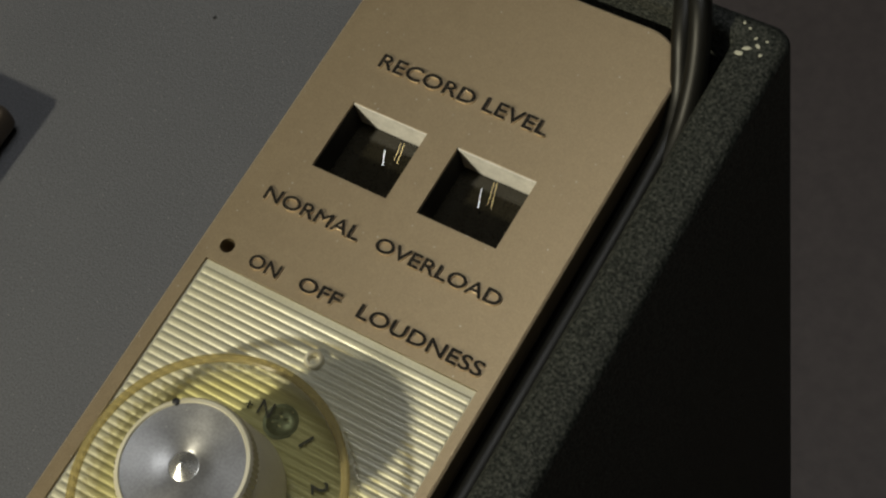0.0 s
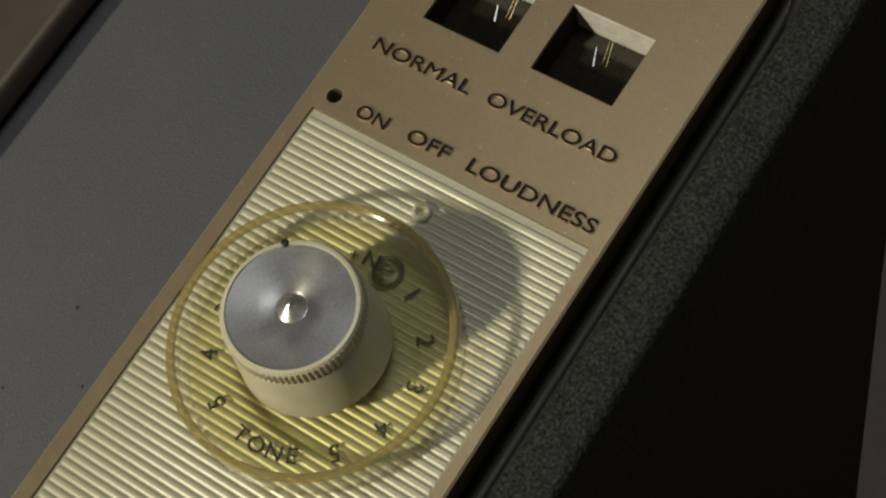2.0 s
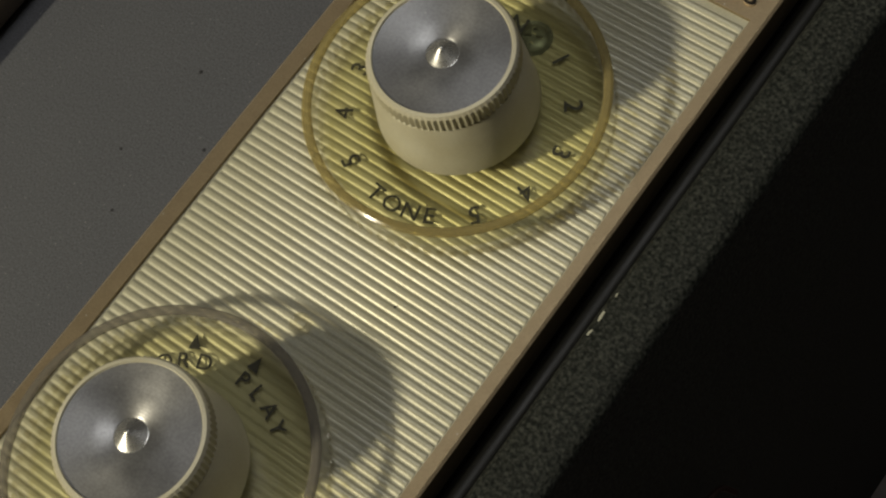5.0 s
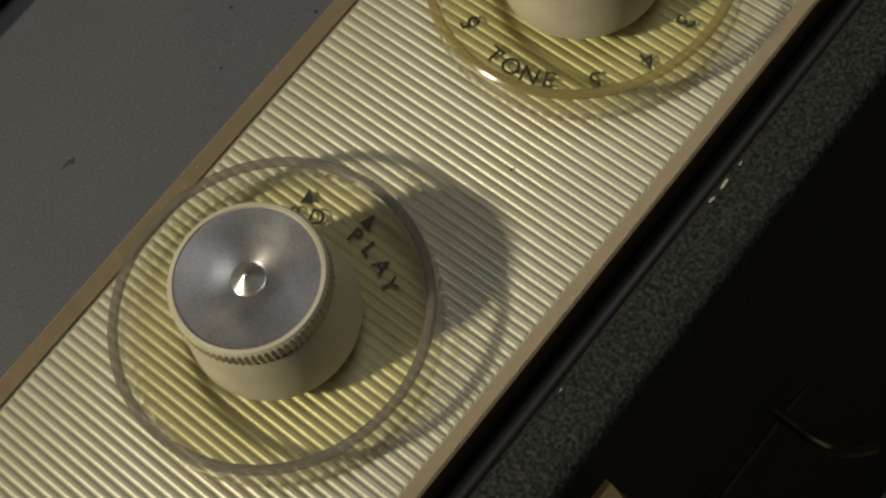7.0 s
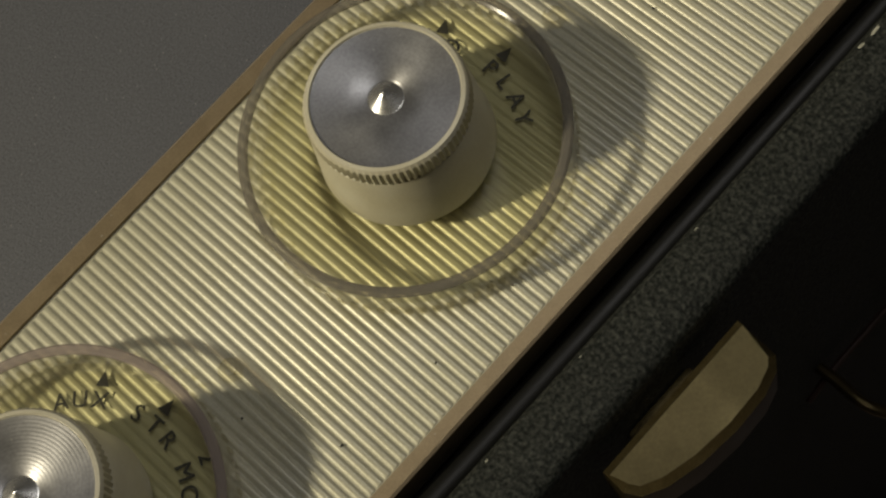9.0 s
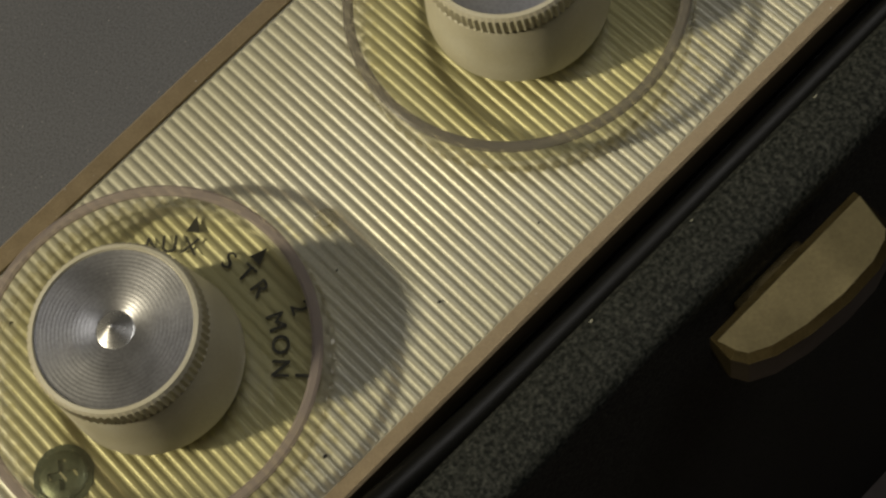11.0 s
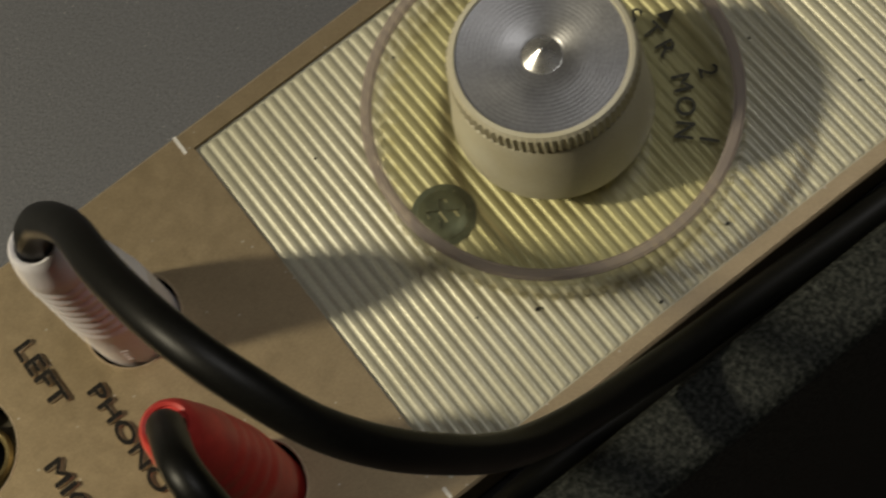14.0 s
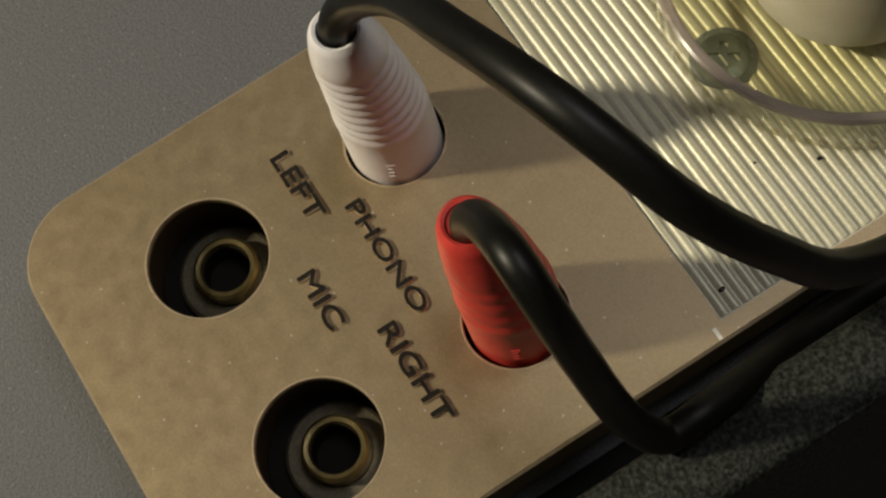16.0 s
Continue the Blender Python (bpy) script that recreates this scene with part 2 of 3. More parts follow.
def rounded_outline(x0, x1, y0, y1, r, n=8):
    pts = []
    for cx, cy, a0 in ((x1 - r, y1 - r, 0), (x0 + r, y1 - r, 90), (x0 + r, y0 + r, 180), (x1 - r, y0 + r, 270)):
        for k in range(n + 1):
            a = radians(a0 + 90 * k / n)
            pts.append((cx + r * math.cos(a), cy + r * math.sin(a)))
    return pts


def prism(pts, z0, z1, chamfer=0.0):
    """A solid from an outline, its top edge chamfered."""
    bm = bmesh.new()
    levels = [(z0, 0.0), (z1 - chamfer, 0.0)] + ([(z1, chamfer)] if chamfer else [(z1, 0.0)])
    if not chamfer:
        levels = [(z0, 0.0), (z1, 0.0)]
    c = Vector((sum(p[0] for p in pts) / len(pts), sum(p[1] for p in pts) / len(pts)))
    rings = []
    for z, inset in levels:
        ring = []
        for i, p in enumerate(pts):
            a, b = Vector(pts[i - 1]), Vector(pts[(i + 1) % len(pts)])
            d = (b - a).normalized()
            nrm = Vector((-d.y, d.x))
            if nrm.dot(c - Vector(p)) < 0:
                nrm = -nrm
            q = Vector(p) + nrm * inset
            ring.append(bm.verts.new((q.x, q.y, z)))
        rings.append(ring)
    for a, b in zip(rings, rings[1:]):
        for k in range(len(pts)):
            j = (k + 1) % len(pts)
            bm.faces.new((a[k], a[j], b[j], b[k]))
    bm.faces.new(rings[0])
    bm.faces.new(rings[-1])
    return bm


def tube(points, radius, seg=14, steps=10, ends=True):
    """A round cable through points (Catmull-Rom)."""
    P = [Vector(p) for p in points]
    P = [P[0] * 2 - P[1]] + P + [P[-1] * 2 - P[-2]]
    path = []
    for i in range(1, len(P) - 2):
        for k in range(steps):
            t = k / steps
            a, b, c, d = P[i - 1:i + 3]
            path.append(0.5 * ((2 * b) + (c - a) * t + (2 * a - 5 * b + 4 * c - d) * t * t + (3 * b - a - 3 * c + d) * t ** 3))
    path.append(P[-2])
    bm, rings = bmesh.new(), []
    side = None
    for i, p in enumerate(path):
        d = (path[min(i + 1, len(path) - 1)] - path[max(i - 1, 0)]).normalized()
        if side is None:
            side = d.orthogonal().normalized()
        side = (side - d * side.dot(d)).normalized()
        up = d.cross(side)
        rings.append([bm.verts.new(p + radius * (math.cos(2 * math.pi * k / seg) * side + math.sin(2 * math.pi * k / seg) * up)) for k in range(seg)])
    for a, b in zip(rings, rings[1:]):
        for k in range(seg):
            j = (k + 1) % seg
            bm.faces.new((a[k], a[j], b[j], b[k]))
    if ends:
        bm.faces.new(rings[0])
        bm.faces.new(rings[-1])
    return bm


def text_mesh(words, thick, strokes):
    """A bmesh of flat letters, thick millimetres deep, before it is fitted to its box; shifted strokes make it bold."""
    data = bpy.data.curves.new("letters", "FONT")
    data.body, data.size, data.resolution_u = words, 1.0, 4
    data.extrude = 0.5
    ob = new("letters", data)
    me = bpy.data.meshes.new_from_object(ob.evaluated_get(bpy.context.evaluated_depsgraph_get()))
    bpy.data.objects.remove(ob)
    bpy.data.curves.remove(data)
    out = bmesh.new()
    for k, (dx, dy) in enumerate(strokes):
        done = len(out.verts)
        out.from_mesh(me)
        out.verts.ensure_lookup_table()
        for v in out.verts[done:]:
            v.co = Vector((v.co.x + dx, v.co.y + dy, v.co.z * thick * (1 + 0.05 * k)))
    bpy.data.meshes.remove(me)
    bmesh.ops.remove_doubles(out, verts=out.verts, dist=1e-6)
    return out


def fit_letters(bm, x0, x1, y0, y1, z):
    """Stretch letters to the box that they fill, centred on the height z."""
    xs, ys = [v.co.x for v in bm.verts], [v.co.y for v in bm.verts]
    a, b, c, d = min(xs), max(xs), min(ys), max(ys)
    for v in bm.verts:
        v.co = Vector((x0 + (v.co.x - a) / (b - a) * (x1 - x0), y0 + (v.co.y - c) / (d - c) * (y1 - y0), z + v.co.z))
    return bm


def raw_object(bm):
    """A helper object in millimetres for cutting; removed after use."""
    bmesh.ops.recalc_face_normals(bm, faces=bm.faces)
    me = bpy.data.meshes.new("cutter")
    bm.to_mesh(me)
    bm.free()
    return new("cutter", me)


def cut(bm, cutters):
    """Cut solids out of a bmesh."""
    body = raw_object(bm)
    tools = [raw_object(c) for c in cutters]
    for t in tools:
        md = body.modifiers.new("cut", "BOOLEAN")
        md.operation, md.solver, md.object, md.use_self = "DIFFERENCE", "EXACT", t, True
    me = bpy.data.meshes.new_from_object(body.evaluated_get(bpy.context.evaluated_depsgraph_get()))
    out = bmesh.new()
    out.from_mesh(me)
    for o in [body] + tools:
        d = o.data
        bpy.data.objects.remove(o)
        bpy.data.meshes.remove(d)
    bpy.data.meshes.remove(me)
    return out


# ---------------------------------------------------------------- room and table
floor_table = part("table", box(-1200, 1200, -900, 1500, -372, -332, 3), TABLE)
tagged(floor_table, "dull brown tabletop under the recorder case", "table", kind="structure")
for nm, b in (("wall_north", (-1700, 1700, 2000, 2100, -1000, 1700)), ("wall_south", (-1700, 1700, -1500, -1400, -1000, 1700)),
              ("wall_east", (1600, 1700, -1400, 2000, -1000, 1700)), ("wall_west", (-1700, -1600, -1400, 2000, -1000, 1700)),
              ("ceiling", (-1700, 1700, -1500, 2100, 1700, 1760)), ("floor", (-1700, 1700, -1500, 2100, -1060, -1000))):
    tagged(part(nm, box(*b), PLASTER), "plain dull plastered room surface", nm.split("_")[0], kind="structure")

# ---------------------------------------------------------------- carrying case with its deck
PX0, PX1, PY0, PY1 = 0.0, 58.5, -62.8, 275.0
case = thing("carrying_case", (0, 0, -332), "dark grey-green leathercloth covered recorder case with worn rim", "case")
outer, inner = rounded_outline(-300, 73.6, -113, 282.0, 4, 6), rounded_outline(-290, 64.6, -103, 277.5, 3, 6)


def ring_wall(outer, inner, z0, z1, soft):
    bm = bmesh.new()
    n = len(outer)
    levels_o = [(z0, 0), (z1 - soft, 0), (z1 - soft * 0.3, -soft * 0.3), (z1, -soft)]
    co = Vector((sum(p[0] for p in outer) / n, sum(p[1] for p in outer) / n))

    def ring(pts, z, grow):
        res = []
        for i, p in enumerate(pts):
            d = (Vector(pts[(i + 1) % n]) - Vector(pts[i - 1])).normalized()
            nr = Vector((-d.y, d.x))
            if nr.dot(Vector(p) - co) < 0:
                nr = -nr
            q = Vector(p) + nr * grow
            res.append(bm.verts.new((q.x, q.y, z)))
        return res
    rings = [ring(outer, z, g) for z, g in levels_o] + [ring(inner, z1, soft * 0.6), ring(inner, z1 - soft * 0.6, 0), ring(inner, z0, 0)]
    for a, b in zip(rings, rings[1:] + rings[:1]):
        for k in range(n):
            j = (k + 1) % n
            bm.faces.new((a[k], a[j], b[j], b[k]))
    return bm


part("case_wall", ring_wall(outer, inner, 0, 336, 1.6), VINYL, case, smooth=50)
part("case_bottom", box(-299, 72.8, -112, 281.0, -0.5, 3), VINYL, case)

deck = part("deck_panel", box(-289.5, 64.3, -102.5, 277, -16, -12, 0.4), DECK)
tagged(deck, "grey speckled painted metal deck panel inside the case", "deck")

# ---------------------------------------------------------------- control plate
panel = thing("control_panel", (0, 0, -12), "long bronze metal control plate with ivory ribbed insert and raised words", "control panel")
PZ = 12.0     # the plate's face above its foot
words = [  # words, left, right, bottom, top
    ("RECORD LEVEL", 10.2, 43.7, 248.4, 251.2), ("NORMAL", 5.8, 24.9, 217.8, 220.4), ("OVERLOAD", 28.2, 52.2, 217.9, 220.5),
    ("ON", 10.3, 16.3, 206.0, 208.5), ("OFF", 20.3, 28.4, 206.2, 208.7), ("LOUDNESS", 32.0, 55.6, 206.2, 208.8),
    ("LEFT", 10.5, 20.1, -31.0, -28.7), ("PHONO", 20.8, 36.7, -26.7, -24.6), ("MIC", 25.2, 32.9, -35.8, -33.5),
    ("RIGHT", 35.8, 49.0, -31.3, -29.0)]
WINDOWS = [(10.0, 25.1, 227.0, 240.7), (31.2, 46.6, 227.0, 240.7)]
INS = (2.9, 56.3, 1.1, 204.3)
HOLES = [(16.8, -43.2, 7.3), (43.1, -43.3, 7.4), (16.6, -17.3, 6.0), (43.1, -17.3, 6.1), (5.1, 207.7, 1.35)]
cutters = [box(a, b, c, d, PZ - 30, PZ + 3) for a, b, c, d in WINDOWS]
cutters.append(box(INS[0], INS[1], INS[2], INS[3], PZ - 1.0, PZ + 3))
for x, y, r in HOLES:
    c = lathe([(0, -30), (r, -30), (r, 5), (0, 5)], 96)
    bmesh.ops.translate(c, vec=(x, y, PZ), verts=c.verts)
    cutters.append(c)
    if r > 3:
        c = lathe([(0, -30), (r + 1.2, -30), (r + 1.2, -1.0), (0, -1.0)], 96)
        bmesh.ops.translate(c, vec=(x, y, PZ), verts=c.verts)
        cutters.append(c)
plate = cut(prism(rounded_outline(PX0, PX1, PY0, PY1, 9.0, 20), PZ - 6.0, PZ, 0.35), cutters)
faceplate = part("faceplate", plate, BRONZE, panel, "satin bronze metal plate", smooth=None)
two_tone(faceplate, EDGE_BRONZE, 0.3, 0.9)     # the bevel's bright edge highlight, put in by colour
# base and supports are blackened to stand for shade under the plate
part("plate_base", box(1.0, 57.0, -61.5, -2.0, 0, PZ - 9.5), HOLE, panel, "base under the plate, shade of the hollow in its colour")
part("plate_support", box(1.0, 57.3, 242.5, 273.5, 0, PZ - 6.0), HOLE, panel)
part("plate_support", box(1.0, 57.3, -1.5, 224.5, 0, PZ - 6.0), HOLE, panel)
for w, a, b, c, d in words:
    bm = fit_letters(text_mesh(w, 0.75, ((0, 0), (0.045, 0), (0.022, 0.03), (0.022, -0.028))), a - 0.05, b + 0.05, c - 0.05, d + 0.05, PZ + 0.05)
    two_tone(part("lettering", bm, EDGE_BRONZE, panel, "raised black-topped word", smooth=None), PAINT_BLACK, 0.9)
# the seam's specular line is put in as a pale strip
for x0, x1 in ((0.05, 2.9), (56.6, 58.1)):
    part("seam_glint", box(x0, x1, -0.35, 0.1, PZ - 0.2, PZ + 0.05), EDGE_ALU, panel, "bright seam across the plate's edge, glint in its colour")

# lighter rings put the glint of the hole edges into colour
for x, y, r in HOLES[:4]:
    part("hole_rim", lathe([(r - 0.02, -0.6), (r - 0.02, -0.02), (r + 0.06, 0.05), (r + 0.2, 0.05), (r + 0.26, -0.02)], 96), EDGE_BRONZE, panel, "bright rim of the hole, edge highlight in its colour", at=(x, y, PZ))

# ribbed insert: a backing sheet and one mesh shared by all ribs
insert = part("ribbed_insert", box(INS[0] + 0.05, INS[1] - 0.05, INS[2] + 0.05, INS[3] - 0.05, PZ - 0.95, PZ - 0.55), IVORY, panel, "ivory ribbed insert sheet")
PITCH = 1.463


def rib_mesh():
    bm = bmesh.new()
    rings = []
    for x, s in ((INS[0] + 0.55, 0.55), (INS[0] + 0.95, 1.0), (INS[1] - 0.75, 1.0), (INS[1] - 0.35, 0.55)):
        prof = [(-0.66, 0.0), (-0.46, 0.16), (-0.2, 0.26), (0.06, 0.29), (0.28, 0.245), (0.46, 0.12), (0.57, 0.0)]
        rings.append([bm.verts.new((x, y, z * s)) for y, z in prof])
    for a, b in zip(rings, rings[1:]):
        for k in range(len(a) - 1):
            bm.faces.new((a[k], a[k + 1], b[k + 1], b[k]))
    bm.faces.new(rings[0])
    bm.faces.new(rings[-1])
    finish(bm, 40)
    me = bpy.data.meshes.new("rib")
    bm.to_mesh(me)
    bm.free()
    me.materials.append(IVORY)
    return me


# record level meters behind the windows
for (a, b, c, d), lines in zip(WINDOWS, (((1.5, 0.0, 0.5, 2.7), (3.5, 1.5, 2.9, 5.2)), ((-0.6, 0.1, -1.7, 3.2), (1.3, 1.0, 0.1, 5.5)))):
    m = thing("level_meter", ((a + b) / 2, (c + d) / 2, -12.0), "dark level meter behind a square window, fine pale needle", "meter", "record level meters")
    part("meter_face", box(-8.6, 8.6, -8.2, 8.2, 0.0, 5.5), GLASSY, m, "dark glossy meter face")
    (x0, y0, x1, y1), (x2, y2, x3, y3) = lines
    part("needle", tube([(x0, y0, 7.4), ((x0 + x1) / 2, (y0 + y1) / 2, 7.7), (x1, y1, 7.9)], 0.09, 6, 2), BRIGHT, m, "thin bright needle")
    part("scale_line", tube([(x2, y2, 7.2), (x3, y3, 7.8)], 0.07, 6, 2), BRASS, m, "thin yellow scale line")
    part("scale_line", tube([(x2 - 0.9, y2 + 0.3, 7.0), (x3 - 0.7, y3, 7.4)], 0.05, 6, 2), BRASS, m, "thin yellow scale line")
    w, h = (b - a) / 2, (d - c) / 2
    part("window_edge", box(-w, w, h - 0.22, h + 0.02, 5.6, 11.75), EDGE_ALU, m, "bare aluminium upper edge of the window")
    # added strip that darkens the window's left wall
    part("window_dark_strip", box(-w, -w + 0.2, -h + 0.02, h - 0.25, 5.6, 11.4), HOLE, m, "dark strip added over the side wall of the window")
    sill = bmesh.new()
    vs = [sill.verts.new((x, y, z)) for x in (-w, w) for y, z in ((-h - 0.02, 11.8), (-h - 0.02, 5.6), (-h + 1.5, 5.6))]
    for f in ((0, 1, 2), (3, 5, 4), (0, 3, 4, 1), (1, 4, 5, 2), (2, 5, 3, 0)):
        sill.faces.new([vs[k] for k in f])
    part("window_sill", sill, BRONZE, m, "sloping bronze lower edge of the window", smooth=None)


# ---------------------------------------------------------------- rotary controls
def ring_letter(ch, radius, angle, size, parent, outward=True, wide=1.0, z=0.95):
    bm = text_mesh(ch, 0.03, ((0, 0), (0.022, 0), (0.011, 0.016)))
    xs, ys = [v.co.x for v in bm.verts], [v.co.y for v in bm.verts]
    k = size / 0.69
    cx, cy = (min(xs) + max(xs)) / 2, (min(ys) + max(ys)) / 2
    spin = Matrix.Rotation(radians(angle - 90 if outward else angle + 90), 3, "Z")
    for v in bm.verts:
        p = spin @ Vector(((v.co.x - cx) * k * wide, (v.co.y - cy) * k, 0))
        v.co = Vector((p.x + radius * math.cos(radians(angle)) - 1.1, p.y + radius * math.sin(radians(angle)) + 0.02, z + v.co.z))
    return part("numeral" if ch.isdigit() else "letter", bm, INK, parent, smooth=None)


def ring_arrow(radius, angle, parent, z=0.95):
    bm = bmesh.new()
    spin = Matrix.Rotation(radians(angle - 90), 3, "Z")
    vs = []
    for h in (z, z + 0.04):
        row = []
        for x, y in ((-0.95, -1.15), (0.95, -1.15), (0, 1.15)):
            p = spin @ Vector((x, y + radius, 0))
            row.append(bm.verts.new((p.x - 1.1, p.y + 0.02, h)))
        vs.append(row)
    bm.faces.new(vs[0])
    bm.faces.new(vs[1])
    for k in range(3):
        j = (k + 1) % 3
        bm.faces.new((vs[0][k], vs[0][j], vs[1][j], vs[1][k]))
    return part("arrow", bm, INK, parent, "small black triangle", smooth=None)


def rotary_control(x, y, name_label, dial_mat, rim_mat, cap_mat):
    k = thing("rotary_control", (x, y + 0.35, -0.6), name_label, "knob", "rotary controls on the ribbed insert")
    plate = part("dial_plate", lathe([(20.95, 0.85), (3.0, 0.85), (3.0, 4.4), (20.95, 4.4)], 96), dial_mat, k, "clear yellowed plastic dial")
    part("dial_rim", lathe([(21.0, 0.9), (22.2, 0.9), (22.5, 1.2), (22.5, 7.45), (21.0, 7.45), (21.0, 0.9)], 128), RIM, k, "thick clear plastic edge")
    part("rim_edge", lathe([(21.15, 7.5), (22.56, 7.5), (22.56, 7.85), (22.22, 8.07), (21.5, 8.07), (21.15, 7.83), (21.15, 7.5)], 128), rim_mat, k, "scuffed upper edge of the dial", smooth=20)
    teeth = bmesh.new()
    for i in range(76):
        a = 2 * math.pi * i / 76
        one = bmesh.ops.create_cube(teeth, size=1.0)["verts"]
        for v in one:
            p = Vector((22.6 + v.co.x * 0.4, v.co.y * (0.8 - 0.5 * v.co.x), 1.9 + v.co.z * 1.4))
            v.co = Matrix.Rotation(a, 3, "Z") @ p
    tagged(part("grip_teeth", teeth, RIM_TEETH, k, "fine knurled teeth under the dial's edge", smooth=None), kind="stuff")
    off = (-0.2, 0.25, 0)
    part("shaft_collar", lathe([(0, 0.2), (6.5, 0.2), (6.5, 4.45), (0, 4.45)], 40), CREAM, k)
    body = part("knob_body", lathe([(0, 4.5), (11.4, 4.5), (11.95, 4.7), (12.05, 5.3), (11.8, 7.7), (11.15, 14.4), (10.75, 15.7), (10.2, 16.0), (0, 16.0)], 96), CREAM, k, "cream plastic knob skirt", at=off)
    part("knurled_band", lathe([(10.0, 15.5), (10.5, 15.6), (10.9, 16.0), (10.9, 18.0), (10.75, 18.6), (10.35, 19.1), (9.85, 19.2), (9.7, 18.9), (9.6, 15.8)], 156, ripple=[0, 0, -0.03, -0.03, -0.015, 0, 0, 0, 0]), CREAM, k, "cream knurled grip band", smooth=20, at=off)
    cap = part("metal_cap", lathe([(2.35, 18.25), (2.6, 18.4), (5.5, 18.65), (9.7, 18.9), (9.7, 17.9)], 96), cap_mat, k, "turned aluminium cap with lathe rings", at=off)
    part("cap_point", lathe([(2.4, 18.2), (2.2, 18.25), (0.25, 19.9), (0, 20.0)], 48), BRIGHT, cap, "polished conical centre point", smooth=30)
    return k, plate, body


k1, dial1, body1 = rotary_control(29.5, 169.1, "cream loudness and tone knob, aluminium cap, on yellowed dial", DIAL_TONE, RIM_YELLOW, CAP_FINE)
for ch, a in (("1", 62), ("2", 34.5), ("3", 8.5), ("4", -18), ("5", -45), ("5", -120.5), ("4", -148), ("3", -174), ("2", 160)):
    ring_letter(ch, 17.1, a, 2.75, dial1)
ring_letter("N", 16.8, 93, 2.6, dial1)
ring_letter("+", 16.6, 103.5, 2.0, dial1)
for ch, a in zip("TONE", (-98, -87.5, -77, -67)):
    ring_letter(ch, 17.0, a, 2.5, dial1, outward=False, wide=1.05)
dot = lathe([(0, 18.8), (0.6, 18.8), (0.6, 19.25), (0.4, 19.4), (0, 19.45)], 16)
bmesh.ops.translate(dot, vec=(-6.7, 8.0, 0), verts=dot.verts)
part("pointer_dot", dot, INK, k1, "small black pointer dot")

k2, dial2, body2 = rotary_control(28.3, 102.8, "cream record and play knob, aluminium cap, on clear dial", DIAL_CLEAR, RIM_GREY, CAP)
for a in (118, 88):
    ring_arrow(19.2, a, dial2)
for ch, a in zip("PLAY", (88, 77.5, 66.5, 56)):
    ring_letter(ch, 16.3, a, 2.3, dial2)
for ch, a in zip("RECORD", (164, 153.5, 143, 132.5, 122, 111)):
    ring_letter(ch, 16.3, a, 2.3, dial2)

k3, dial3, body3 = rotary_control(29.5, 37.0, "cream monitor selector knob, aluminium cap, on clear dial", DIAL_CLEAR, RIM_PINK, CAP_COARSE)
for a in (123.5, 93):
    ring_arrow(19.3, a, dial3)
for ch, a in zip("STR", (102.6, 92, 81.5)):
    ring_letter(ch, 16.3, a, 2.3, dial3)
for ch, a in zip("MON", (64, 53, 42)):
    ring_letter(ch, 16.3, a, 2.3, dial3)
for ch, a in zip("AUX", (142.5, 133, 123)):
    ring_letter(ch, 16.3, a, 2.3, dial3)
ring_letter("2", 19.7, 66, 2.3, dial3)
ring_letter("1", 19.4, 39.5, 2.3, dial3)


# ---------------------------------------------------------------- screws, studs, specks
def cross_screw(x, y, z, r, label, material, turn):
    s = thing("cross_screw", (x, y, z), label, "screw", "cross-head screws", turn=turn)
    head = lathe([(0, -0.5), (r, -0.5), (r, 0.1), (r * 0.85, 0.3), (r * 0.5, 0.43), (0, 0.46)], 40)
    cross = [box(-r * 0.62, r * 0.62, -r * 0.15, r * 0.15, 0.0, 2), box(-r * 0.15, r * 0.15, -r * 0.62, r * 0.62, 0.0, 2)]
    part("screw_head", cut(head, cross), material, s, smooth=30)
    part("washer", lathe([(r * 0.95, -0.6), (r * 1.22, -0.55), (r * 1.25, 0.06), (r * 0.95, 0.0)], 40), STEEL, s, "zinc ring round the screw")
    return s


cross_screw(30.6, 185.6, -0.28, 2.4, "zinc cross-head screw in the insert under the dial", STEEL, 20)
cross_screw(30.2, 19.7, -0.28, 3.2, "zinc cross-head screw in the insert under the dial", STEEL, 55)
for x, y in ((29.9, 196.9), (29.3, 130.6), (30.2, 65.6)):
    s = thing("dial_stud", (x, y, -0.6), "small cream moulded hollow stud on the ribbed insert", "stud", "dial studs")
    part("stud", lathe([(0, 0.1), (0.75, 0.1), (0.8, 1.0), (1.0, 1.35), (1.35, 1.4), (1.6, 1.1), (1.65, 0.0)], 28), CREAM if y > 150 else RIM_TEETH, s)


# dark specks stuck to the insert between the ribs
for x, y, r in ((46.7, 21.2, 0.42), (55.1, 32.7, 0.34), (48.7, 68.1, 0.3), (52.6, 44.6, 0.36), (53.3, 3.3, 0.45), (9.3, 27.5, 0.25), (20.5, 150.2, 0.2),
                (36.0, 62.0, 0.22), (43.0, 15.0, 0.2), (50.5, 84.0, 0.22), (14.0, 12.0, 0.2), (39.0, 140.0, 0.2)):
    sp = thing("dirt_speck", (x, y, -0.25), "tiny dark speck of dirt on the ribbed insert", "dirt speck", "specks on the insert")
    r *= 0.7
    b = lathe([(0, -0.3), (r, -0.25), (r * 0.9, 0.0), (r * 0.5, 0.2), (0, 0.25)], 9)
    for v in b.verts:
        v.co.x *= 1 + 0.5 * noise.noise(Vector((x + v.co.y * 3, y, 1)))
        v.co.y *= 1.5 + 0.6 * noise.noise(Vector((x, y + v.co.x * 3, 2)))
    part("speck", b, INK, sp)

